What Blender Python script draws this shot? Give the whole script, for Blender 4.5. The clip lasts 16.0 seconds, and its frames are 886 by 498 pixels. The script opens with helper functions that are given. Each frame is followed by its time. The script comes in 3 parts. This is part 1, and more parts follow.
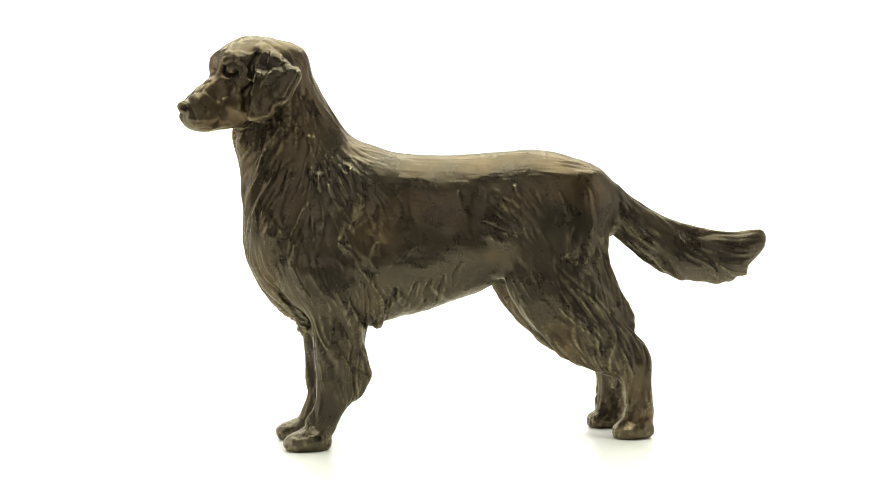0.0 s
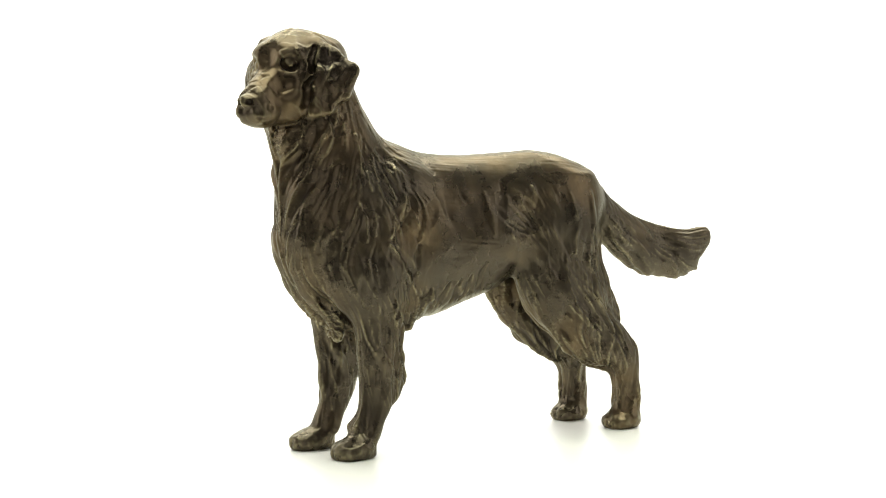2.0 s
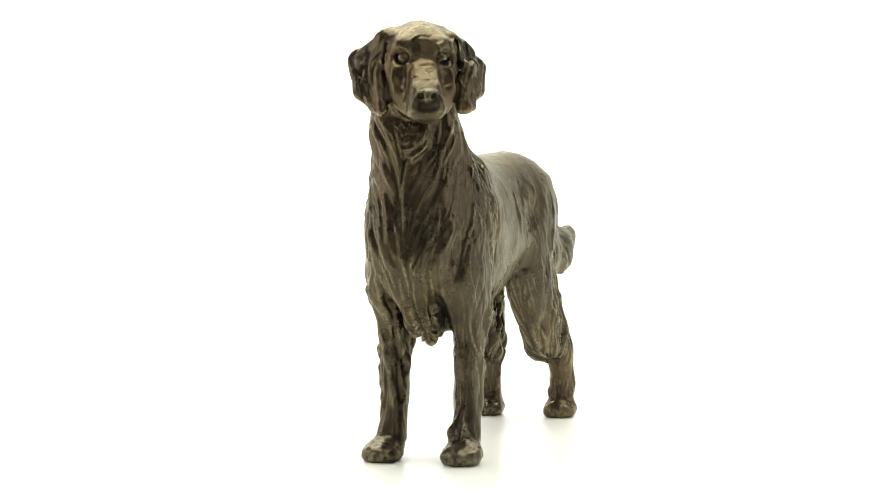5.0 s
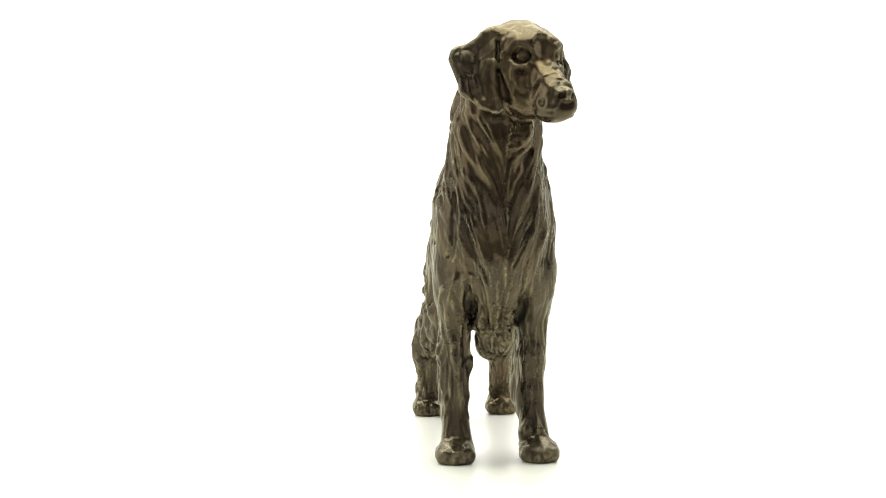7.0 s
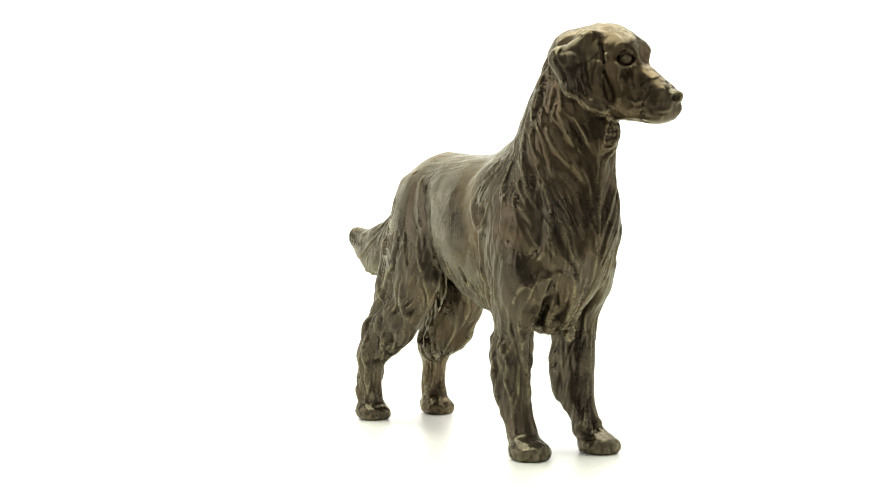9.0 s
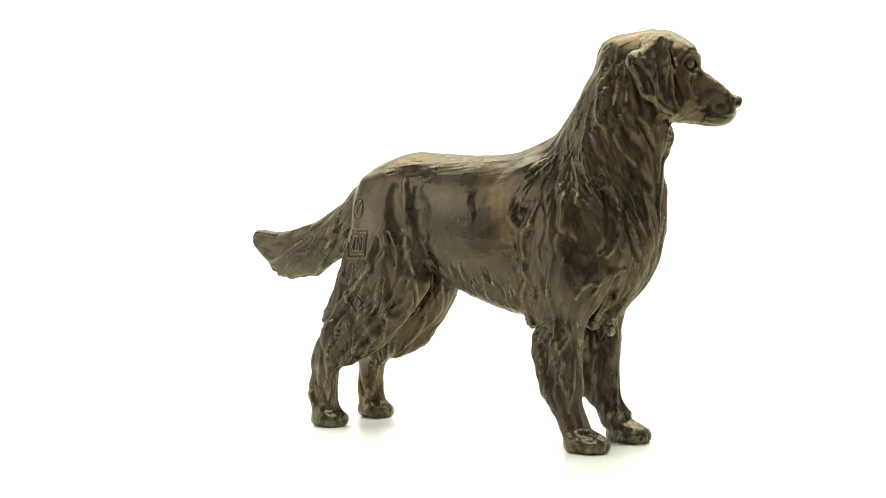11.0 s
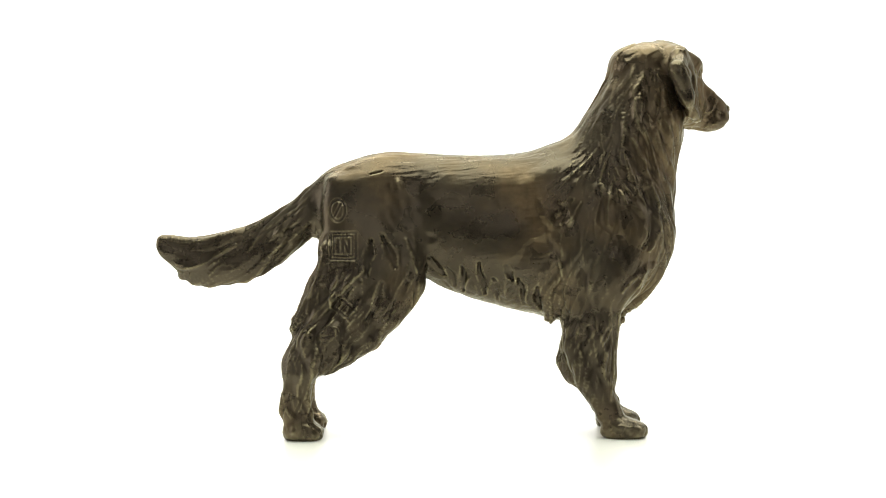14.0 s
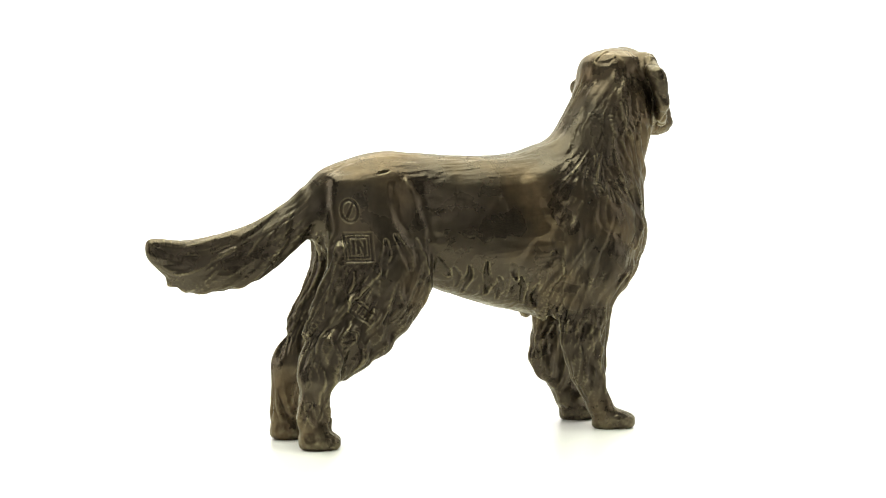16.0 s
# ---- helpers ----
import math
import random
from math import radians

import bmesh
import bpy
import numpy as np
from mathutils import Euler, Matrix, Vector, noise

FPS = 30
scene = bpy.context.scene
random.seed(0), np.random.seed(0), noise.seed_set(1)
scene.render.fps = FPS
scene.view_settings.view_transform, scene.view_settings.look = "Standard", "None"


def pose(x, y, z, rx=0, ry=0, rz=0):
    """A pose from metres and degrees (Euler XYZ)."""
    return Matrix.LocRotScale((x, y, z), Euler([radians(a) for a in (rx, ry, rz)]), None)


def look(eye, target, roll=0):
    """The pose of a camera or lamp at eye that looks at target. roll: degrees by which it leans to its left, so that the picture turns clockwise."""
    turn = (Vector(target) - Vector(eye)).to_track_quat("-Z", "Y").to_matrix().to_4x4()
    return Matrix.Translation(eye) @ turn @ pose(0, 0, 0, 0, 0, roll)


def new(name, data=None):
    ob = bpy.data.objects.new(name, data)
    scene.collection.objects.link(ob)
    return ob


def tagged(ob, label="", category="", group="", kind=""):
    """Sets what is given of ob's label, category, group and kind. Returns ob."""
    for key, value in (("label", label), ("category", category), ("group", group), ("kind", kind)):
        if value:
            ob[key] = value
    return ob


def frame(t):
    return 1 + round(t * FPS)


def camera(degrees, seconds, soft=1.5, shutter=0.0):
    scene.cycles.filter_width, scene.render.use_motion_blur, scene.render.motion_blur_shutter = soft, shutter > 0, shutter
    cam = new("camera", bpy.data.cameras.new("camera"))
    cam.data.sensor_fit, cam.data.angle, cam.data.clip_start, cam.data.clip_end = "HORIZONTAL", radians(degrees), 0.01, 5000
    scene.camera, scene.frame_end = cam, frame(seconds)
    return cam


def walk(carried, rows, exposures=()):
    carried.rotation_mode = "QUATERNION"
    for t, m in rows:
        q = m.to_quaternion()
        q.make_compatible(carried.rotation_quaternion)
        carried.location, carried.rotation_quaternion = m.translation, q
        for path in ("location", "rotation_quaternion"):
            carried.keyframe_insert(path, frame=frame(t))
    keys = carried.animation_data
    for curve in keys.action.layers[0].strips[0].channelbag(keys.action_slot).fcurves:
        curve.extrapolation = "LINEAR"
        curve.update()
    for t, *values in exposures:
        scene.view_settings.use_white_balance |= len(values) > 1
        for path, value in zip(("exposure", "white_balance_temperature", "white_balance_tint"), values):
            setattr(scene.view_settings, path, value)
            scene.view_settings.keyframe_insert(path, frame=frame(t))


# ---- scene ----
cam = camera(29.66, 16.0, soft=1.1)
EYE = (-0.0101, -1.0, 0.1506)
STAND = pose(*EYE, 90 - 2.203, 0, 0) @ pose(0, 0, 0, 0, 0, -0.581)
walk(cam, [(0.0, STAND), (16.0, STAND)])

# ---- light: a white sweep under large softboxes, in a dim studio ----
world = bpy.data.worlds.new("studio")
scene.world = world
world.use_nodes = True
world.node_tree.nodes["Background"].inputs[0].default_value = (1.0, 0.98, 0.94, 1)
world.node_tree.nodes["Background"].inputs[1].default_value = 0.12
scene.view_settings.exposure = 0.0


def softbox(name, eye, target, size, size_y, watts, colour=(1, 1, 1)):
    data = bpy.data.lights.new(name, "AREA")
    data.shape, data.size, data.size_y, data.energy, data.color = "RECTANGLE", size, size_y, watts, colour
    ob = new(name, data)
    ob.matrix_world = look(eye, target)
    return ob


WARM = (1.0, 0.965, 0.92)
GREENISH = (0.965, 0.99, 0.86)
softbox("softbox_overhead", (0.0, -0.05, 1.05), (0.0, 0.0, 0), 1.0, 0.85, 15.0, GREENISH)
softbox("softbox_front", (0.0, -1.5, 0.60), (0.0, 0.0, 0.12), 1.7, 1.04, 4.6, WARM)
# Unseen lamp added to brighten the sweep and the platform's rear.
softbox("background_fill", (0.0, 1.15, 1.55), (0.0, 1.2, 0), 2.6, 0.8, 52.0, WARM)
for x, watts in ((-1.25, 5.4), (1.25, 3.2)):
    softbox("softbox_side", (x, 0.05, 0.5), (0, 0, 0.12), 0.8, 0.8, watts, WARM)

# ---- materials ----
def material(name):
    mat = bpy.data.materials.new(name)
    mat.use_nodes = True
    tree = mat.node_tree
    return mat, tree, tree.nodes["Principled BSDF"]


def bronze():
    mat, tree, bsdf = material("patinated_bronze")
    add, link = tree.nodes.new, tree.links.new
    where = add("ShaderNodeTexCoord").outputs["Object"]

    def cloud(scale, detail, rough=0.55):
        n = add("ShaderNodeTexNoise")
        n.inputs["Scale"].default_value, n.inputs["Detail"].default_value, n.inputs["Roughness"].default_value = scale, detail, rough
        link(where, n.inputs["Vector"])
        return n.outputs["Fac"]

    def ramp(fac, *stops):
        r = add("ShaderNodeValToRGB")
        while len(r.color_ramp.elements) < len(stops):
            r.color_ramp.elements.new(0.5)
        for e, (p, c) in zip(r.color_ramp.elements, stops):
            e.position, e.color = p, (*c, 1)
        link(fac, r.inputs["Fac"])
        return r.outputs["Color"]

    def mix(fac, a, b):
        m = add("ShaderNodeMix")
        m.data_type = "RGBA"
        link(fac, m.inputs["Factor"])
        link(a, m.inputs[6])
        link(b, m.inputs[7])
        return m.outputs[2]

    dark = ramp(cloud(20, 5), (0.3, (0.040, 0.031, 0.022)), (0.7, (0.090, 0.073, 0.049)))
    russet = ramp(cloud(200, 4), (0.3, (0.088, 0.060, 0.031)), (0.7, (0.136, 0.096, 0.051)))
    patches = ramp(cloud(15, 3), (0.46, (0, 0, 0)), (0.64, (0.85, 0.85, 0.85)))
    body = mix(patches, dark, russet)
    wax = ramp(cloud(18, 4), (0.45, (0, 0, 0)), (0.70, (0.55, 0.55, 0.55)))
    body = mix(wax, body, ramp(cloud(150, 3), (0.3, (0.030, 0.026, 0.022)), (0.7, (0.048, 0.042, 0.034))))
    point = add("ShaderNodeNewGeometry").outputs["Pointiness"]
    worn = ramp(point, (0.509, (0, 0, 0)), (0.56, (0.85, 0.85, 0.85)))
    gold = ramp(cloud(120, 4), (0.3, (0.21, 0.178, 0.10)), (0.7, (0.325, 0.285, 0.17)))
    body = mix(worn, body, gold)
    split = add("ShaderNodeSeparateXYZ")
    link(where, split.inputs["Vector"])
    low = add("ShaderNodeMapRange")
    link(split.outputs["Z"], low.inputs["Value"])
    low.inputs["From Min"].default_value, low.inputs["From Max"].default_value = 0.018, 0.006
    rubbed = add("ShaderNodeMath")
    rubbed.operation = "MULTIPLY"
    link(low.outputs["Result"], rubbed.inputs[0])
    link(ramp(cloud(140, 4), (0.42, (0, 0, 0)), (0.66, (0.35, 0.35, 0.35))), rubbed.inputs[1])
    body = mix(rubbed.outputs["Value"], body, gold)
    # Creases take dark patina, deepened in colour to stand for their shade.
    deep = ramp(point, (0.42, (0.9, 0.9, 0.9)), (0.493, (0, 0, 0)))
    patina_shade = ramp(cloud(90, 3), (0.3, (0.022, 0.018, 0.014)), (0.7, (0.040, 0.033, 0.025)))
    link(mix(deep, body, patina_shade), bsdf.inputs["Base Color"])
    bsdf.inputs["Metallic"].default_value = 0.7
    bsdf.inputs["Specular Tint"].default_value = (0.75, 0.745, 0.60, 1)
    rough = add("ShaderNodeMapRange")
    link(cloud(60, 5), rough.inputs["Value"])
    rough.inputs["From Min"].default_value, rough.inputs["From Max"].default_value = 0.3, 0.7
    rough.inputs["To Min"].default_value, rough.inputs["To Max"].default_value = 0.21, 0.37
    link(rough.outputs["Result"], bsdf.inputs["Roughness"])
    bump = add("ShaderNodeBump")
    bump.inputs["Strength"].default_value, bump.inputs["Distance"].default_value = 0.3, 0.0003
    brush = add("ShaderNodeMapping")
    brush.inputs["Scale"].default_value = (0.22, 1.0, 1.0)
    link(where, brush.inputs["Vector"])
    grain = add("ShaderNodeTexNoise")
    grain.inputs["Scale"].default_value, grain.inputs["Detail"].default_value, grain.inputs["Roughness"].default_value = 700.0, 5.0, 0.6
    link(brush.outputs["Vector"], grain.inputs["Vector"])
    combed = add("ShaderNodeMapping")
    combed.inputs["Scale"].default_value = (1.0, 1.0, 0.14)
    link(where, combed.inputs["Vector"])
    strand = add("ShaderNodeTexNoise")
    strand.inputs["Scale"].default_value, strand.inputs["Detail"].default_value = 520.0, 3.0
    link(combed.outputs["Vector"], strand.inputs["Vector"])
    lines = add("ShaderNodeMath")
    lines.operation = "MULTIPLY_ADD"
    link(strand.outputs["Fac"], lines.inputs[0])
    lines.inputs[1].default_value = 1.3
    link(grain.outputs["Fac"], lines.inputs[2])
    both = add("ShaderNodeMath")
    both.operation = "ADD"
    link(lines.outputs["Value"], both.inputs[0])
    link(cloud(300, 6, 0.65), both.inputs[1])
    link(both.outputs["Value"], bump.inputs["Height"])
    link(bump.outputs["Normal"], bsdf.inputs["Normal"])
    return mat


def white_acrylic():
    mat, tree, bsdf = material("white_gloss_acrylic")
    noise_tex = tree.nodes.new("ShaderNodeTexNoise")
    noise_tex.inputs["Scale"].default_value = 6.0
    ramp = tree.nodes.new("ShaderNodeValToRGB")
    ramp.color_ramp.elements[0].color, ramp.color_ramp.elements[1].color = (0.86, 0.86, 0.81, 1), (0.88, 0.88, 0.83, 1)
    tree.links.new(noise_tex.outputs["Fac"], ramp.inputs["Fac"])
    tree.links.new(ramp.outputs["Color"], bsdf.inputs["Base Color"])
    bsdf.inputs["Roughness"].default_value = 0.3
    bsdf.inputs["IOR"].default_value = 1.22
    return mat


def glowing_sweep():
    mat, tree, bsdf = material("glowing_white_sweep")
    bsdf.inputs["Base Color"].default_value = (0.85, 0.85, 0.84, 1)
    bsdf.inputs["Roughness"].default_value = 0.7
    # Glow added to the sweep itself, so the background stays pure white.
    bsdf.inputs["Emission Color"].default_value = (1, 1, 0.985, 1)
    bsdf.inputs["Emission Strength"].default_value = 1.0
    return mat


def dark_cloth():
    mat, tree, bsdf = material("dark_studio_wall")
    noise_tex = tree.nodes.new("ShaderNodeTexNoise")
    noise_tex.inputs["Scale"].default_value = 3.0
    ramp = tree.nodes.new("ShaderNodeValToRGB")
    ramp.color_ramp.elements[0].color, ramp.color_ramp.elements[1].color = (0.10, 0.10, 0.095, 1), (0.13, 0.13, 0.12, 1)
    tree.links.new(noise_tex.outputs["Fac"], ramp.inputs["Fac"])
    tree.links.new(ramp.outputs["Color"], bsdf.inputs["Base Color"])
    bsdf.inputs["Roughness"].default_value = 0.9
    return mat


BRONZE, ACRYLIC, SCREEN, CLOTH = bronze(), white_acrylic(), glowing_sweep(), dark_cloth()


# ---- the set ----
def slab(name, lo, hi, mat, label, category):
    bm = bmesh.new()
    bmesh.ops.create_cube(bm, size=1)
    for v in bm.verts:
        v.co = [l + (h - l) * (c + 0.5) for l, h, c in zip(lo, hi, v.co)]
    bmesh.ops.bevel(bm, geom=bm.edges[:], offset=0.003, segments=2, affect="EDGES")
    me = bpy.data.meshes.new(name)
    bm.to_mesh(me)
    bm.free()
    me.materials.append(mat)
    return tagged(new(name, me), label, category, kind="structure")


slab("ground", (-1.6, -0.3, -0.75), (1.6, 1.3, 0), ACRYLIC, "glossy white shooting platform under the statue", "platform")
slab("floor", (-3, -3, -0.8), (3, 3, -0.75), CLOTH, "dark grey studio floor around the platform", "floor")


def backdrop():
    """A tall white screen that curves up behind the table."""
    bm = bmesh.new()
    rows = []
    for i in range(25):
        a = radians(90 * i / 24)
        rows.append((1.2 + 0.8 * math.sin(a), 0.797 - 0.8 * math.cos(a)))
    rows.append((2.0, 1.9))
    for thick in (0, 0.01):
        for y, z in rows:
            for x in (-2.6, 2.6):
                bm.verts.new((x, y + thick, z - thick * 0.1 + thick * 0.15))
    bm.verts.ensure_lookup_table()
    n = len(rows)
    for side in (0, 2 * n):
        for i in range(n - 1):
            q = [bm.verts[side + 2 * i + k] for k in (0, 1, 3, 2)]
            bm.faces.new(q if side else q[::-1])
    for x in (0, 1):
        for i in range(n - 1):
            bm.faces.new([bm.verts[j] for j in (2 * i + x, 2 * i + 2 + x, 2 * n + 2 * i + 2 + x, 2 * n + 2 * i + x)])
    me = bpy.data.meshes.new("backdrop")
    bm.to_mesh(me)
    bm.free()
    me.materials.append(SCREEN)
    me.polygons.foreach_set("use_smooth", [True] * len(me.polygons))
    return tagged(new("backdrop", me), "seamless bright white studio sweep behind the statue", "backdrop", kind="structure")


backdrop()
slab("wall_west", (-3.1, -3, -0.75), (-3.0, 3, 2.0), CLOTH, "plain dark grey studio wall", "wall")
slab("wall_east", (3.0, -3, -0.75), (3.1, 3, 2.0), CLOTH, "plain dark grey studio wall", "wall")
slab("wall_south", (-3, -3.1, -0.75), (3, -3.0, 2.0), CLOTH, "plain dark grey studio wall", "wall")
slab("wall_north", (-3, 3.0, -0.75), (3, 3.1, 2.0), CLOTH, "plain dark grey studio wall", "wall")
slab("ceiling", (-3, -3, 2.0), (3, 3, 2.1), CLOTH, "plain dark grey studio ceiling", "ceiling")


# ---- clay: a field of distances in millimetres, blended part by part ----
STEP = 0.65
LOW, HIGH = np.array((-174.0, -46.0, -4.0)), np.array((196.0, 44.0, 244.0))
AX = [np.arange(l, h, STEP, dtype=np.float32) for l, h in zip(LOW, HIGH)]
CLAY = np.full([len(a) for a in AX], 25.0, dtype=np.float32)


def region(lo, hi):
    cut = []
    for a, l, h in zip(AX, lo, hi):
        i, j = np.searchsorted(a, (l, h))
        cut.append(slice(i, max(j, i + 1)))
    x, y, z = AX[0][cut[0]][:, None, None], AX[1][cut[1]][None, :, None], AX[2][cut[2]][None, None, :]
    return tuple(cut), x, y, z


def blend(cut, d, k, carve=False):
    old = CLAY[cut]
    if carve:
        d = -d
        h = np.maximum(k - np.abs(old - d), 0) / k
        CLAY[cut] = np.maximum(old, d) + h * h * k / 4
    else:
        h = np.maximum(k - np.abs(old - d), 0) / k
        CLAY[cut] = np.minimum(old, d) - h * h * k / 4


def ball(c, r, k=4.0, yaw=0.0, dip=0.0, carve=False):
    """An ellipsoid with radii forward, sideways and up; yaw turns it to the left, dip tips its front down."""
    c, r = np.array(c, float), np.array(r, float)
    m = r.max() + k + 3
    cut, x, y, z = region(c - m, c + m)
    s, o = math.sin(radians(yaw)), math.cos(radians(yaw))
    a, b, w = -(x - c[0]) * o - (y - c[1]) * s, (x - c[0]) * s - (y - c[1]) * o, z - c[2]
    sd, od = math.sin(radians(dip)), math.cos(radians(dip))
    a, w = a * od - w * sd, a * sd + w * od
    q = np.sqrt((a / r[0]) ** 2 + (b / r[1]) ** 2 + (w / r[2]) ** 2) + 1e-6
    g = np.sqrt((a / r[0] ** 2) ** 2 + (b / r[1] ** 2) ** 2 + (w / r[2] ** 2) ** 2) + 1e-6
    blend(cut, ((q - 1) * q / g).astype(np.float32), k, carve)


def cone(a, b, ra, rb, k=3.0, carve=False):
    """A rounded cone from a to b."""
    a, b = np.array(a, float), np.array(b, float)
    m = max(ra, rb) + k + 3
    cut, x, y, z = region(np.minimum(a, b) - m, np.maximum(a, b) + m)
    d = b - a
    t = np.clip(((x - a[0]) * d[0] + (y - a[1]) * d[1] + (z - a[2]) * d[2]) / (d @ d + 1e-9), 0, 1)
    q = np.sqrt((x - a[0] - t * d[0]) ** 2 + (y - a[1] - t * d[1]) ** 2 + (z - a[2] - t * d[2]) ** 2)
    blend(cut, (q - ra - t * (rb - ra)).astype(np.float32), k, carve)


def stroke(points, ra, rb, k=1.5, carve=False):
    """A tapering bead, or a groove, along a few points."""
    n = len(points) - 1
    for i in range(n):
        cone(points[i], points[i + 1], ra + (rb - ra) * i / n, ra + (rb - ra) * (i + 1) / n, k, carve)


def plate(a, b, c, r, k=3.0):
    """A rounded triangular plate."""
    a, b, c = (np.array(p, float) for p in (a, b, c))
    m = r + k + 3
    lo, hi = np.minimum(np.minimum(a, b), c) - m, np.maximum(np.maximum(a, b), c) + m
    cut, x, y, z = region(lo, hi)
    n = np.cross(b - a, c - a)
    n /= np.linalg.norm(n)

    def dot(v, o):
        return (x - o[0]) * v[0] + (y - o[1]) * v[1] + (z - o[2]) * v[2]

    inside, edge = True, None
    for p, q in ((a, b), (b, c), (c, a)):
        e = q - p
        inside = (dot(np.cross(n, e), p) >= 0) & inside
        t = np.clip(dot(e, p) / (e @ e), 0, 1)
        w = (x - p[0] - t * e[0]) ** 2 + (y - p[1] - t * e[1]) ** 2 + (z - p[2] - t * e[2]) ** 2
        edge = w if edge is None else np.minimum(edge, w)
    d = np.where(inside, np.abs(dot(n, a)), np.sqrt(edge)) - r
    blend(cut, d.astype(np.float32), k)


def smooth_rows(s, rows):
    """Cubic interpolation through rows of (s, values...)."""
    rows = np.array(rows, float)
    k, v = rows[:, 0], rows[:, 1:]
    g = np.gradient(v, k, axis=0)
    s = np.clip(s, k[0], k[-1])
    i = np.clip(np.searchsorted(k, s) - 1, 0, len(k) - 2)
    h = (k[i + 1] - k[i])
    t = ((s - k[i]) / h)[:, None]
    h = h[:, None]
    return ((1 + 2 * t) * (1 - t) ** 2 * v[i] + t * (1 - t) ** 2 * h * g[i] + t * t * (3 - 2 * t) * v[i + 1]
            + t * t * (t - 1) * h * g[i + 1]).astype(np.float32)


def loft(axis, rows, k=6.0, power=2.0, origin=(0, 0), yaw=None):
    """Sections along x, along z, or (yaw given) along a level axis that points forward and left by yaw degrees.
    Rows: place along the axis, then from-to across and from-to up (along z: from-to in x, from-to in y)."""
    rows = sorted(rows)
    arr = np.array(rows, float)
    m = k + 3
    if axis == "z":
        lo = (arr[:, 1].min() - m, arr[:, 3].min() - m, arr[0, 0] - m)
        hi = (arr[:, 2].max() + m, arr[:, 4].max() + m, arr[-1, 0] + m)
        cut, x, y, z = region(lo, hi)
        s = z.ravel()
        v = smooth_rows(s, rows)
        pick = [v[None, None, :, i] for i in range(4)]
        u, w, s3 = x, y, z
    elif yaw is None:
        lo = (arr[0, 0] - m, arr[:, 1].min() - m, arr[:, 3].min() - m)
        hi = (arr[-1, 0] + m, arr[:, 2].max() + m, arr[:, 4].max() + m)
        cut, x, y, z = region(lo, hi)
        v = smooth_rows(x.ravel(), rows)
        pick = [v[:, None, None, i] for i in range(4)]
        u, w, s3 = y, z, x
    else:
        reach = max(abs(arr[:, :3]).max(), 10) + m
        lo = (origin[0] - reach, origin[1] - reach, arr[:, 3].min() - m)
        hi = (origin[0] + reach, origin[1] + reach, arr[:, 4].max() + m)
        cut, x, y, z = region(lo, hi)
        sn, cs = math.sin(radians(yaw)), math.cos(radians(yaw))
        s3 = -(x - origin[0]) * cs - (y - origin[1]) * sn
        u, w = (x - origin[0]) * sn - (y - origin[1]) * cs, z
        v = smooth_rows(s3.ravel(), rows).reshape(*s3.shape, 4)
        pick = [v[..., i] for i in range(4)]
    ru, rw = (pick[1] - pick[0]) / 2, (pick[3] - pick[2]) / 2
    du, dw = np.abs(u - (pick[0] + pick[1]) / 2) / ru, np.abs(w - (pick[2] + pick[3]) / 2) / rw
    q = (du ** power + dw ** power) ** (1 / power) + 1e-6
    g = np.sqrt((du ** (power - 1) / ru) ** 2 + (dw ** (power - 1) / rw) ** 2) / q ** (power - 1) + 1e-6
    d = (q - 1) / g
    cap = np.maximum(arr[0, 0] - s3, s3 - arr[-1, 0])
    h = np.maximum(4 - np.abs(d - cap), 0) / 4
    d = np.maximum(d, cap) + h * h
    d = np.broadcast_to(d, CLAY[cut].shape)
    blend(cut, d.astype(np.float32), k)


YAW = 24.0


def head(a, b, z):
    """A place on the head: forward and left of the point between the eyes, and its height."""
    s, c = math.sin(radians(YAW)), math.cos(radians(YAW))
    return (-141.3 - a * c + b * s, -19.1 - a * s - b * c, z)


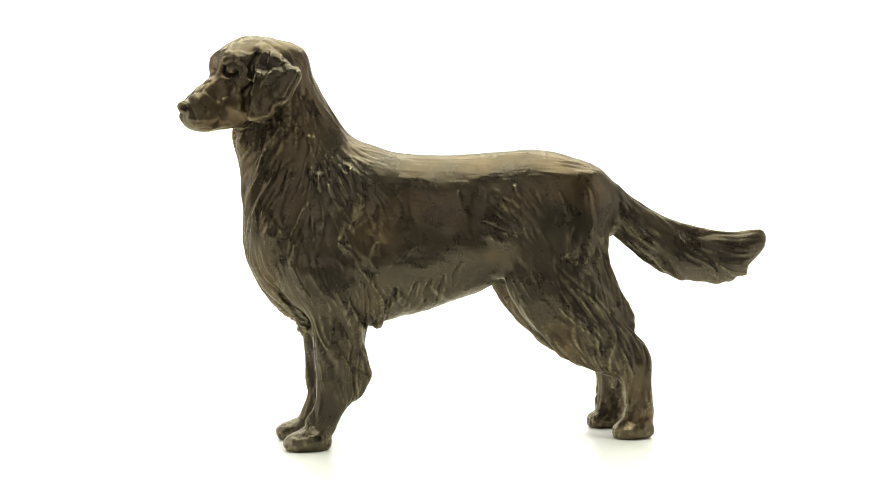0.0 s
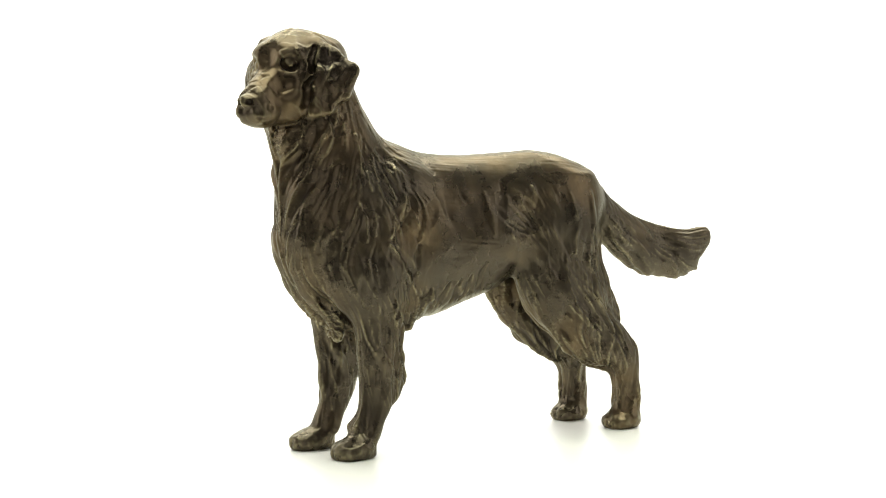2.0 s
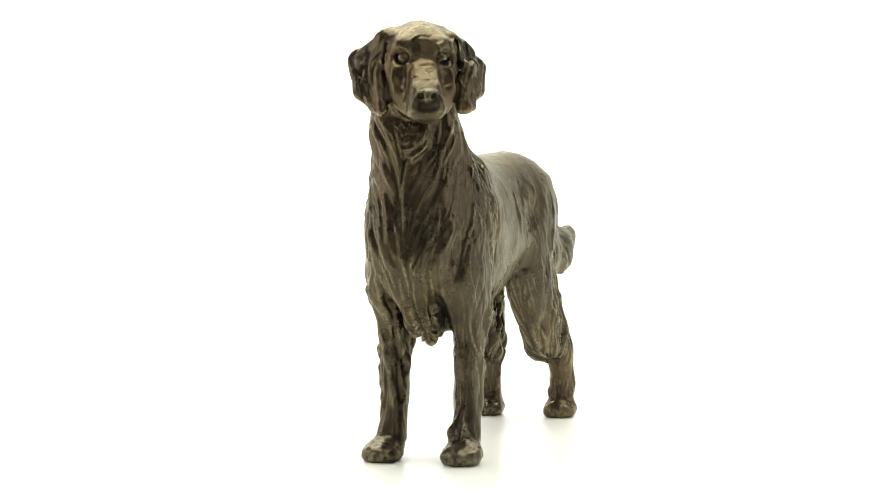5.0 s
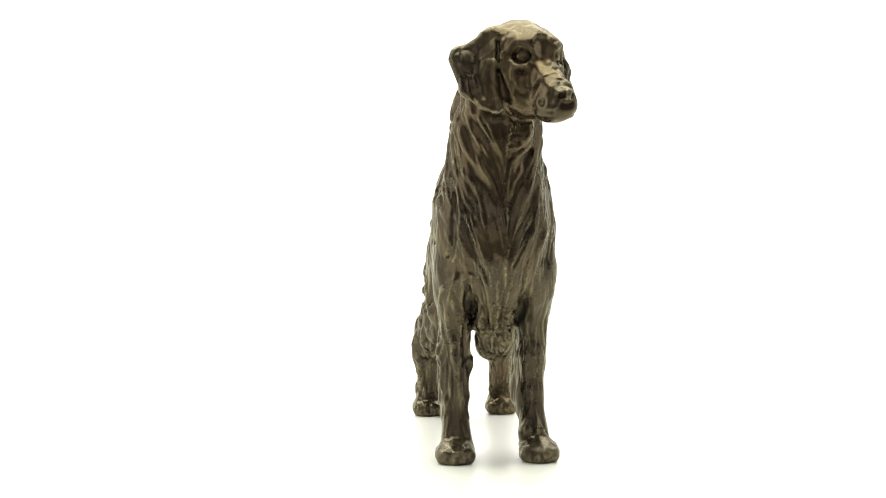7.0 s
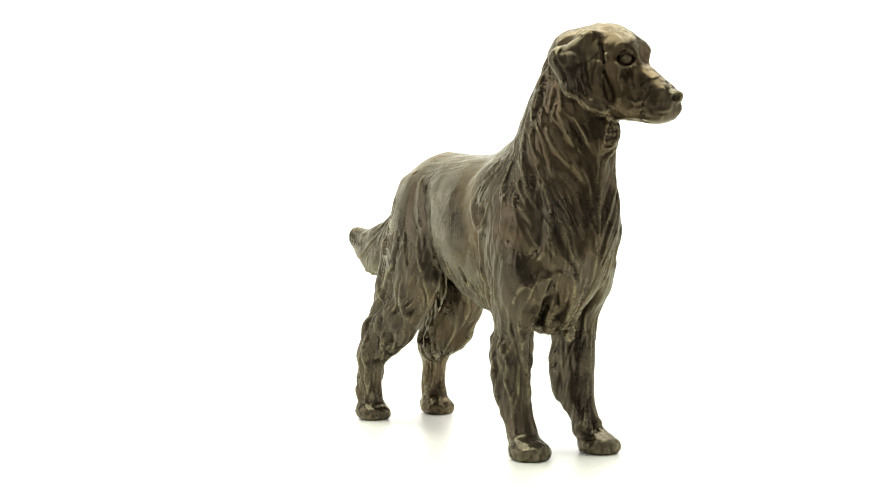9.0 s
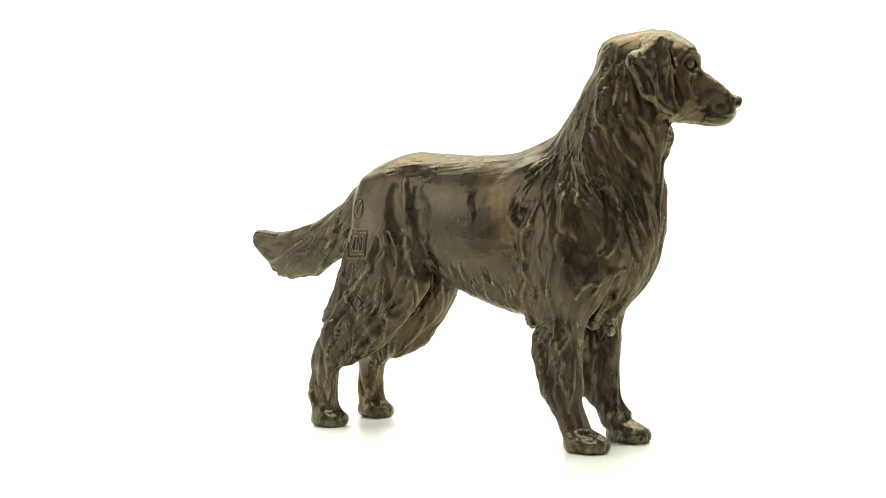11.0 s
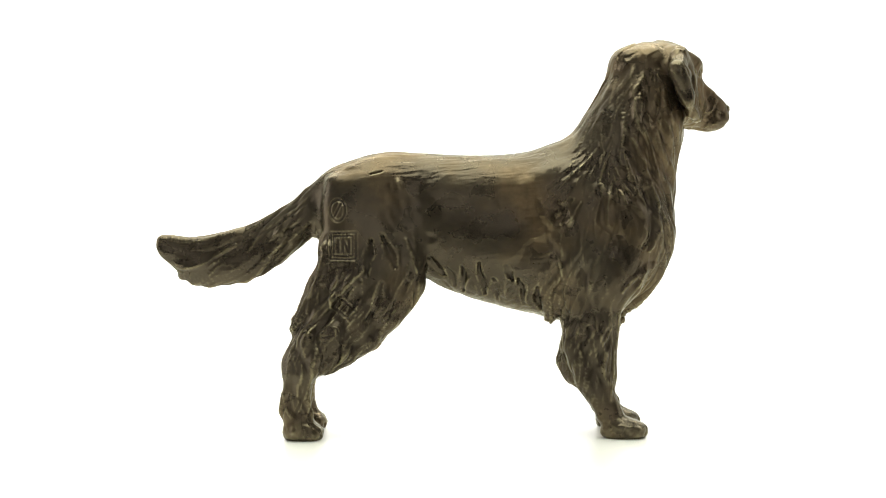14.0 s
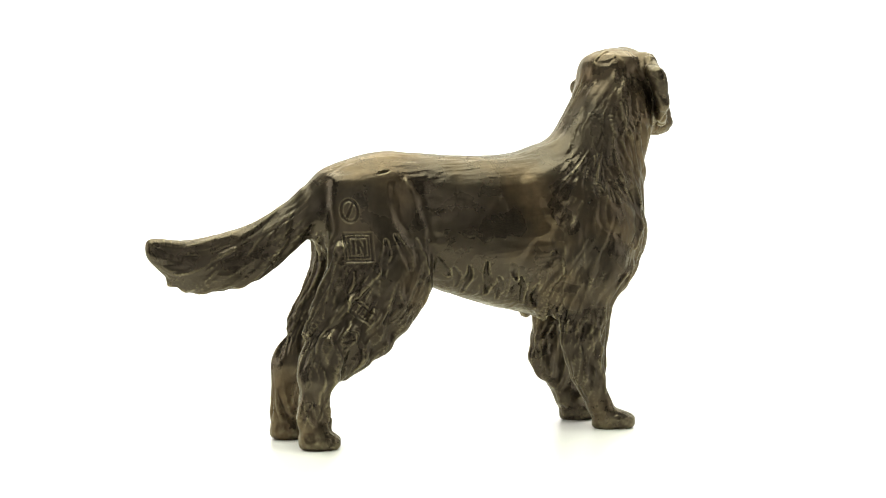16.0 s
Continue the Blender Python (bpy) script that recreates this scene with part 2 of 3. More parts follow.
def model_trunk():
    loft("x", [(-112, -18, 18, 95, 150), (-100, -25, 25, 80, 168), (-82, -29, 29, 72, 174), (-60, -30, 29, 69, 176), (-40, -30, 29, 73, 170),
               (-15, -29, 28, 79, 168), (8, -29, 24.5, 87, 168.5), (28, -30, 20, 97, 170), (45, -32, 18.5, 102, 170.5), (62, -31, 16.5, 105, 167.5),
               (76, -27, 11.5, 108, 161.5), (86, -20, 5, 116, 154), (92, -13, -1, 126, 147)], 6, 2.15)
    # neck and chest
    loft("z", [(76, -103, -70, -8, 8), (88, -115, -62, -17, 17), (102, -124.5, -58, -26, 23.8), (120, -129, -56, -28.5, 27.5), (140, -127.5, -54, -29.5, 28),
               (158, -128.5, -53, -28, 27), (174, -130.5, -62, -25.2, 24.5), (188, -134, -72, -23, 22.3), (202, -135, -80.8, -24, 19.8), (216, -132, -88, -25, 15),
               (228, -126, -94, -21, 9)], 8, 1.9)
    ball((-110, -11.5, 132), (15.5, 13.5, 26), 7)
    for side in (-1, 1):
        ball((-82, 21 * side, 118), (25, 12.5, 34), 8)
        ball((-90, 19 * side, 98), (17, 11.5, 20), 8)
        ball((-60, 20 * side, 140), (22, 9, 22), 8)
        ball((-86, 21 * side, 129), (15, 9.5, 16), 6)
    # breast and its hanging tufts
    ball((-99, 0, 98), (14, 16, 12), 7)
    for side in (-1, 1):
        stroke([(-114, 15 * side, 92), (-104, 12.5 * side, 84), (-84, 11 * side, 74)], 2.5, 5.0, 3, True)
    plate((-104, 0, 92), (-72, 0, 90), (-86, -1, 76), 4.6, 5)
    for x, y, z, tip in ((-84, 4.5, 84, 71), (-82, -4, 82, 70), (-95, -4, 83, 65), (-90, 5, 84, 68), (-75, 0, 82, 73)):
        cone((x - 5, y * 0.8, z + 8), (x, y, tip + 2.8), 7, 2.8, 4)
    # a lock that hangs at the throat
    ball((-126, -8, 177), (6, 8.5, 10), 6, 20)
    # the hollow of the left flank
    ball((20, -35, 131), (12, 7.5, 15), 5, 0, 0, True)
    ball((31, -35.5, 130), (6, 6.5, 16), 3, 0, 0, True)
    ball((29, -34.5, 118), (6, 6, 9), 4, 0, 0, True)
    # elbow fur behind the arms
    for side in (-1, 1):
        cone((-56, 13 * side, 84), (-52, 12 * side, 70), 7, 2.2, 6)
        cone((-62, 16 * side, 84), (-61, 16 * side, 70), 6, 2.4, 6)


def model_head():
    ball(head(-22, 0, 213.0), (25, 21.4, 23.4), 5, YAW)
    ball((-107, -6, 220.5), (17.5, 16.5, 13.6), 6)
    ball(head(-10.5, 0, 214.5), (13.2, 15.3, 14.5), 6, YAW)
    loft("x", [(-16, -15.2, 15.2, 184.6, 217), (-4, -12.6, 12.6, 183.6, 215.5), (5, -9.6, 9.6, 183.0, 212.4), (13, -8.8, 8.8, 182.0, 206.6), (18.6, -8.2, 8.2, 182.9, 201.8),
               (22.7, -7.0, 7.0, 185.4, 197.8)], 3, 3.0, head(0, 0, 0)[:2], YAW)
    ball(head(22.2, 0, 195.2), (4.2, 5.8, 3.9), 1.0, YAW)
    ball(head(11, 0, 186.2), (8, 6, 3.6), 2.5, YAW)
    for s in (-1, 1):
        ball(head(-10, 10.5 * s, 202), (13, 7.5, 13), 5, YAW)
        # flews and the mouth line
        ball(head(13.4, 5.4 * s, 190.0), (9.6, 4.6, 6.2), 1.8, YAW)
        ball(head(7, 13.0 * s, 204.5), (8, 4.5, 6.5), 4, YAW, 8, True)
        ball(head(-4.2, 8.0 * s, 221.5), (5.0, 6, 4.0), 6, YAW)

        # eye: socket, ball and a ring of lid
        def eye(out, turn, radius):
            t, up = radius * math.cos(turn), 0.82 * radius * math.sin(turn)
            return head(-0.6 + 0.74 * out - 0.67 * t, (11.0 + 0.67 * out + 0.74 * t) * s, 215.8 + up)
        ball(eye(3.5, 0, 0), (6.3, 6.3, 4.6), 2.2, YAW, 0, True)
        stroke([eye(-2.4, k, 4.3) for k in np.linspace(-0.3, math.pi + 0.2, 11)], 0.6, 0.5, 1.4, True)
        stroke([eye(-1.8, -k, 4.0) for k in np.linspace(0.4, math.pi - 0.4, 7)], 0.35, 0.35, 1.4, True)
        ball(eye(-3.5, 0, 0), (4.2, 4.2, 3.8), 0.6, YAW)
        stroke([eye(-0.9, k, 6.4) for k in np.linspace(0.2, math.pi - 0.2, 8)], 0.75, 0.75, 1.8)
        ball(head(25.2, 3.6 * s, 194.4), (2.8, 2.1, 1.7), 0.5, YAW, 0, True)
        stroke([head(21.0, 6.5 * s, 186.0), head(16, 9.6 * s, 186.2), head(8, 11.8 * s, 185.4), head(0, 13.4 * s, 186.2), head(-4, 14.6 * s, 188.5)], 0.5, 0.8, 1.0, True)
        # the folded ear
        r = 1.05 if s < 0 else 0.97
        top, out, front = head(-19, (17 if s < 0 else 15.5) * s, 227 if s < 0 else 225), head(-29, 31 * s * r, 216 if s < 0 else 213), head(-14, 21.5 * s, 211)
        back, tip, low = head(-22, 29.5 * s * r, 200), head(-9, 20.8 * s, 190), head(-15, 24.5 * s, 192)
        plate(top, out, front, 3.8, 6)
        plate(out, back, front, 3.2, 3)
        cone(out, back, 4.4, 3.6, 4)
        plate(front, back, low, 2.9, 3)
        plate(front, low, tip, 2.9, 3)
        cone(head(-21, 12 * s, 225), top, 7, 4, 5)
        cone(top, head(-26, 27 * s * r, 217), 3.5, 4.0, 3)
        if s < 0:
            stroke([head(-12.5, 18.2 * s, 223), head(-10.8, 18.8 * s, 215), head(-10.6, 19 * s, 208), head(-6.2, 18 * s, 197), head(-5, 16.5 * s, 188)], 1.3, 1.9, 1.2, True)
        else:
            stroke([head(-14, 18.0, 224.5), head(-9.5, 18.6, 217), head(-12.2, 19.2, 209.5), head(-6.5, 18.6, 203), head(-6.8, 18.2, 196), head(-3, 16.6, 188)], 1.5, 2.7, 1.0, True)
            ball(head(-9.5, 19.5, 213), (2.6, 2.0, 2.8), 1.0, YAW, 0, True)
            ball(head(-5.5, 19, 199.5), (3.0, 2.0, 3.4), 1.0, YAW, 0, True)
        if s < 0:
            stroke([head(-17.5, 27.5 * s, 219), head(-15.5, 28.3 * s, 206), head(-13, 27 * s, 195)], 1.5, 1.1, 2, True)
        stroke([head(-17, 23 * s, 209), head(-24, 30.5 * s * r, 207)], 0.8, 0.5, 2.5, True)
        # rolled rim of the flap
        stroke([front, head(-12, 21.8 * s, 200), tip, low, back, out], 2.9, 3.3, 1.2)
        ball(head(15, 9.8 * s, 191.5), (2.6, 1.2, 1.8), 1.5, YAW, 0, True)
    ball(head(7.5, 0, 219.5), (5, 3.2, 5), 5, YAW, 0, True)
    stroke([head(26.9, 0, 193.5), head(24.9, 0, 187)], 0.6, 0.6, 0.8, True)


def model_front_leg(s):
    """s: -1 the left one, 1 the right one."""
    y = 21.3 * s
    w = 7.3
    loft("z", [(8, -97, -80, y - 9, y + 9), (16, -94.5, -77, y - 8, y + 8), (26, -90.5, -72.5, y - 7.0, y + 7.0), (40, -90, -70.5, y - w, y + w),
               (56, -91, -67.5, y - 7.8, y + 7.8), (72, -92.5, -63, y - 8.8, y + 8.2), (90, -98, -62, y - 11.5, y + 9.8), (106, -104, -64, y - 12, y + 9.5)], 6, 2.3)
    # paw with four toes
    ball((-94, 22.8 * s, 4), (13, 9.6, 7.4), 4, 3 * -s)
    for i, (dx, dy) in enumerate(((-101.5, -6.8), (-104.4, -2.4), (-104.4, 2.6), (-101.2, 7.0))):
        cone((dx + 8, 22.8 * s + dy * 0.9, 6.5), (dx, 22.8 * s + dy, 4.0), 3.6, 3.6, 4.5)
    for dx, dy in ((-105, -4.6), (-107, 0.1), (-105, 4.8)):
        stroke([(dx - 2, 22.8 * s + dy * 1.05, 2.5), (dx + 0.5, 22.8 * s + dy, 6.5)], 0.3, 0.1, 2.4, True)
    # feathering down the back of the leg
    tuck = 4.5 if s < 0 else 2.5
    if s < 0:
        ball((-66, y + 4.5, 38), (7.5, 3.8, 10), 3, 0, -15)
    edge = [(-62, 64), (-63, 52), (-64, 42), (-67, 33), (-72, 26)] if s < 0 else [(-61, 64), (-63, 54), (-66, 44), (-70.5, 34), (-76, 26)]
    for (x0, z0), (x1, z1) in zip(edge[:-1], edge[1:]):
        plate((x0 - 1.5, y + tuck, z0), (x1 - 1.5, y + tuck, z1), (-78, y + tuck / 2, (z0 + z1) / 2), 3.4, 7)


def model_hind_leg(s):
    # thigh, hip to hock
    def side(z, x0, x1, inner, outer):
        return (z, x0, x1, min(inner * s, outer * s), max(inner * s, outer * s))
    out = {-1: (32, 32, 31.5, 31.5, 32, 32, 32, 30.5, 27.5), 1: (28, 27, 25.8, 25.8, 27, 27, 23.5, 19, 12)}[s]
    mid = 0 if s > 0 else 5
    full = s < 0
    skirt = (13.5, 10.5, 9, 7.5, 6) if s < 0 else (15, 14, 13, 11, 8)
    loft("z", [side(39.5, 79 - 5 * full, 105.5, skirt[0], 30.5), side(44, 74 - 8 * full, 106, skirt[1], out[0]), side(52, 59 - 4 * full, 104, skirt[2], out[1]), side(62, 45 - full, 99, skirt[3], out[2]), side(74, 32, 94, skirt[4], out[3]),
               side(88, 24, 89, 5, out[4]), side(104, 22, 84, 3, out[5]), side(122, 24, 83, mid, out[6]), side(140, 30, 83, mid, out[7]), side(156, 42, 80, mid, out[8])], 5.5, 2.2)
    # hock to paw
    gx, gy = (2.2, 1.6) if s < 0 else (0, 0)
    loft("z", [side(4, 86 + gx, 105 + gx, 15 + gy, 32 + gy), side(14, 89 + gx, 107.5 + gx, 15.5 + gy, 31 + gy), side(24, 90 + gx, 107 + gx, 16 + gy, 30.5 + gy), side(36, 88 + gx, 106 + gx, 15.5 + gy, 31 + gy), side(48, 83 + gx, 105 + gx, 15 + gy, 31 + gy), side(62, 82 + gx, 96 + gx, 17 + gy, 28 + gy)], 8, 2.3)
    ball((96 + gx, (23.3 + gy) * s, 4), (11.5, 9.0, 6.6), 4)
    for dx, dy in ((89.6, -6.2), (87.4, -2.2), (87.4, 2.2), (89.6, 6.2)):
        cone((dx + gx + 8, (23.3 + gy) * s + dy * 0.9, 5.6), (dx + gx, (23.3 + gy) * s + dy, 3.9), 3.4, 3.4, 4.5)
    for dx, dy in ((86, -4.3), (84.4, 0.0), (86, 4.3)):
        stroke([(dx + gx - 2, (23.3 + gy) * s + dy * 1.05, 2.5), (dx + gx + 0.5, (23.3 + gy) * s + dy, 6.2)], 0.3, 0.1, 2.4, True)
    # breeches: fringe at the back of the thigh, in locks
    for x, z, dx, dz, r in ((84, 108, 3, -14, 5), (86, 98, 5, -14, 5), (88, 88, 6, -14, 5), (91, 80, 6, -13, 4.6), (93, 74, 7, -11, 4.2), (88, 76, 5, -14, 5)):
        cone((x - 6, 18 * s, z + 4), (x + dx - 3, 18 * s, z + dz), r, 2.2, 4)
    for x, z, dx, dz, r in ((91, 92, 8, -14, 4.5), (95, 83, 9, -14, 4.2), (98, 74, 7, -10, 4)):
        back = -2.5 if s < 0 else -2.0
        cone((x - 6 + back, 19 * s, z + 4), (x + dx - 2 + back, 20 * s, z + dz + 2), r, 1.8, 4)
    # ragged skirt that overhangs the hock
    for x, z, y in ((80, 41, 24), (69, 46, 25), (56, 54, 25), (42, 66, 23)):
        cone((x + 7, (y - 2) * s, z + 18), (x + 2, (y - 1) * s, z + 5), 7.5, 4.6, 6)


def model_tail():
    loft("x", [(58, -12, -4, 132, 150), (72, -20, 0, 125, 158.5), (84, -19, 1.5, 124, 155), (94, -16, 3, 117, 148), (106, -16, 3, 108, 139), (116, -15.5, 2.5, 101, 132.8), (128, -15.5, 1.5, 94.5, 127.5),
               (142, -15, 1, 92.5, 123.5), (156, -17, -1, 89.5, 121), (168, -16.5, -2, 93.5, 120.5), (178, -15, -3, 102, 122), (187, -12, -3.5, 110.5, 121.5)], 10, 2.0)
    for x, z, dx, dz in ((108, 112, 4, -7), (116, 106, 6, -9), (126, 102, 6, -9), (138, 100, 5, -7), (150, 98, 4, -8), (158, 99, 6, -8), (166, 101, 6, -7)):
        y = -1.5 - (x - 82) * 0.105
        cone((x - 4, y, z + 5), (x + dx, y, z + dz + 2), 5.5, 2.4, 4)


model_trunk()
model_head()
for s in (-1, 1):
    model_front_leg(s)
    model_hind_leg(s)
model_tail()
CLAY = np.maximum(CLAY, np.broadcast_to(-AX[2][None, None, :], CLAY.shape))


# ---- clay to mesh ----
def surface(field):
    """Surface nets: one vertex in each cell that the surface crosses, one quad at each edge that it crosses."""
    inside = field < 0
    nx, ny, nz = field.shape
    corner = [(i, j, k) for i in (0, 1) for j in (0, 1) for k in (0, 1)]
    count = sum(inside[i:nx - 1 + i, j:ny - 1 + j, k:nz - 1 + k].astype(np.int8) for i, j, k in corner)
    cells = np.argwhere((count > 0) & (count < 8))
    index = np.full((nx - 1, ny - 1, nz - 1), -1, np.int32)
    index[tuple(cells.T)] = np.arange(len(cells))
    val = {c: field[cells[:, 0] + c[0], cells[:, 1] + c[1], cells[:, 2] + c[2]] for c in corner}
    total, hits = np.zeros((len(cells), 3)), np.zeros(len(cells))
    for c in corner:
        for axis in range(3):
            if c[axis] == 0:
                e = list(c)
                e[axis] = 1
                va, vb = val[c], val[tuple(e)]
                cross = (va < 0) != (vb < 0)
                t = np.where(cross, va / np.where(cross, va - vb, 1), 0)
                p = np.array(c, float)[None, :].repeat(len(cells), 0)
                p[:, axis] += t
                total += p * cross[:, None]
                hits += cross
    verts = LOW + (cells + total / hits[:, None]) * STEP
    quads = []
    for axis in range(3):
        a = [slice(None)] * 3
        b = [slice(None)] * 3
        a[axis], b[axis] = slice(0, -1), slice(1, None)
        flip = inside[tuple(a)] != inside[tuple(b)]
        e = np.argwhere(flip)
        u, v = (axis + 1) % 3, (axis + 2) % 3
        e = e[(e[:, u] > 0) & (e[:, v] > 0)]
        ring = []
        for du, dv in ((-1, -1), (0, -1), (0, 0), (-1, 0)):
            q = e.copy()
            q[:, u] += du
            q[:, v] += dv
            ring.append(index[tuple(q.T)])
        ring = np.stack(ring, 1)
        out = inside[tuple(e.T)]
        quads.append(np.where(out[:, None], ring, ring[:, ::-1]))
    return verts, np.concatenate(quads)


PERM = np.random.RandomState(7).permutation(256)
PERM = np.concatenate((PERM, PERM, PERM))
GRAD = np.random.RandomState(8).normal(size=(256, 3))
GRAD /= np.linalg.norm(GRAD, axis=1)[:, None]


def perlin(p):
    """Smooth noise of about -0.7 to 0.7 at the points p."""
    i = np.floor(p).astype(int)
    f = p - i
    i &= 255
    w = f * f * f * (f * (f * 6 - 15) + 10)
    out = 0
    for dx in (0, 1):
        for dy in (0, 1):
            for dz in (0, 1):
                g = GRAD[PERM[PERM[PERM[i[:, 0] + dx] + i[:, 1] + dy] + i[:, 2] + dz]]
                d = ((f - (dx, dy, dz)) * g).sum(1)
                out = out + d * np.where(dx, w[:, 0], 1 - w[:, 0]) * np.where(dy, w[:, 1], 1 - w[:, 1]) * np.where(dz, w[:, 2], 1 - w[:, 2])
    return out


def fur(p, flow, length, width, warp=0.35, seed=0.0, fine=0.3):
    """Rounded locks with sharp creases that run along flow: 0 in a crease, 1 on a lock."""
    u = np.array(flow, float)
    u /= np.linalg.norm(u)
    v = np.cross(u, (0, 1, 0))
    v /= np.linalg.norm(v)
    w = np.cross(u, v)
    q = np.stack((p @ u / length, p @ v / width, p @ w / width), 1) + seed
    q[:, 1] += warp * 2.2 * perlin(p / 24 + seed)
    q[:, 2] += warp * 2.2 * perlin(p / 24 + seed + 31)
    big = np.abs(perlin(q)) * 2.2
    small = np.abs(perlin(q * (1.3, 2.4, 2.4) + 11)) * 2.2
    return np.clip(big + fine * small, 0, 1.3)


JITTER = np.random.RandomState(9).uniform(0.08, 0.92, size=(256, 3))
TILT = np.random.RandomState(10).uniform(-1, 1, size=(256, 4))


def dabs(p, flow, length, width, warp=0.3, seed=0.0, round_=0.8, tilt=0.5, lift=0.5):
    """Overlapping dabs of clay, long along flow, each with its own height and slant and a crease where two meet."""
    u = np.array(flow, float)
    u /= np.linalg.norm(u)
    v = np.cross(u, (0, 1, 0))
    v /= np.linalg.norm(v)
    w = np.cross(u, v)
    q = np.stack((p @ u / length, p @ v / width, p @ w / width), 1) + seed
    q[:, 1] += warp * perlin(p / 22 + seed) * 2
    q[:, 2] += warp * perlin(p / 22 + seed + 31) * 2
    base = np.floor(q).astype(int)
    f = q - base
    near = np.full((2, len(p)), 9.0)
    high = np.zeros((2, len(p)))
    for dx in (-1, 0, 1):
        for dy in (-1, 0, 1):
            for dz in (-1, 0, 1):
                c = (base + (dx, dy, dz)) & 255
                k = PERM[PERM[PERM[c[:, 0]] + c[:, 1]] + c[:, 2]]
                d = f - (dx, dy, dz) - JITTER[k]
                r = np.sqrt((d * d).sum(1))
                t = TILT[k]
                h = lift * t[:, 3] + tilt * (d * t[:, :3]).sum(1) + round_ * (0.4 - r * r)
                first = r < near[0]
                second = ~first & (r < near[1])
                near[1] = np.where(first, near[0], np.where(second, r, near[1]))
                high[1] = np.where(first, high[0], np.where(second, h, high[1]))
                near[0] = np.where(first, r, near[0])
                high[0] = np.where(first, h, high[0])
    m = 0.5 * (1 - np.clip((near[1] - near[0]) / 0.14, 0, 1))
    return high[0] * (1 - m) + high[1] * m


def ease(x, a, b):
    t = np.clip((x - a) / (b - a), 0, 1)
    return t * t * (3 - 2 * t)


def box_mask(p, lo, hi, soft=8.0):
    m = 1.0
    for i in range(3):
        m = m * ease(p[:, i], lo[i] - soft, lo[i] + soft) * (1 - ease(p[:, i], hi[i] - soft, hi[i] + soft))
    return m


def normals(v, quads):
    n = np.cross(v[quads[:, 2]] - v[quads[:, 0]], v[quads[:, 3]] - v[quads[:, 1]])
    out = np.zeros_like(v)
    for k in range(4):
        for c in range(3):
            out[:, c] += np.bincount(quads[:, k], n[:, c], len(v))
    return out / (np.linalg.norm(out, axis=1)[:, None] + 1e-12)


def relax(v, quads, times, rate=0.5):
    pairs = np.concatenate([quads[:, (k, (k + 1) % 4)] for k in range(4)])
    both = np.concatenate((pairs, pairs[:, ::-1]))
    count = np.bincount(both[:, 0], minlength=len(v))[:, None] + 1e-9
    for _ in range(times):
        mean = np.stack([np.bincount(both[:, 0], v[both[:, 1], c], len(v)) for c in range(3)], 1) / count
        v = v + rate * (mean - v)
    return v


def stamp(x, z):
    """Depth of the foundry's stamps on the right thigh: a square frame with bars, an oval and a lozenge."""
    def line(d, w):
        return 1 - ease(np.abs(d), w * 0.5, w)
    u, w = x - 68.5, z - 113
    square = np.maximum(np.abs(u), np.abs(w))
    d = line(square - 7.6, 0.9) + 0.7 * line(square - 5.8, 0.6)
    inner = square < 5.2
    for bar in (-3.4, 0.2, 3.2):
        d = d + inner * (np.abs(w) < 4) * line(u - bar, 0.8)
    d = d + inner * line(u + 1.6 - w * 0.45, 0.7) * (u < 0.2) * (u > -3.4)
    q = np.hypot((x - 72) / 4.6, (z - 134) / 6.2)
    d = d + line((q - 1) * 5, 0.8) + (q < 0.8) * line((x - 72) + (z - 134) * 0.5, 0.7)
    a, b = (x - 68) * 0.8 + (z - 76) * 0.6, -(x - 68) * 0.6 + (z - 76) * 0.8
    q = np.maximum(np.abs(a) / 6.5, np.abs(b) / 3.4)
    d = d + line((q - 1) * 4, 0.8) + (q < 0.7) * (line(a - 2, 0.6) + line(a + 2, 0.6))
    return np.clip(d, 0, 1)


def line_at(p, side, points, width):
    """1 along a line drawn on one flank through points (x, z), fading out over width and at both ends."""
    x, z = p[:, 0], p[:, 2]
    pts = np.array(points, float)
    best = np.full(len(p), 99.0)
    for k in range(8 * (len(pts) - 1)):
        s0 = np.array((k, k + 1)) / 8
        a, b = smooth_rows(s0, np.column_stack((np.arange(len(pts)), pts))).astype(float)
        e = b - a
        t = np.clip(((x - a[0]) * e[0] + (z - a[1]) * e[1]) / (e @ e), 0, 1)
        taper = 1 - 0.6 * abs((k + 0.5) / (8 * (len(pts) - 1)) * 2 - 1)
        best = np.minimum(best, np.hypot(x - a[0] - t * e[0], z - a[1] - t * e[1]) / (width * taper))
    return (1 - ease(best, 0.0, 1.0)) * ease(p[:, 1] * side, 4, 10)


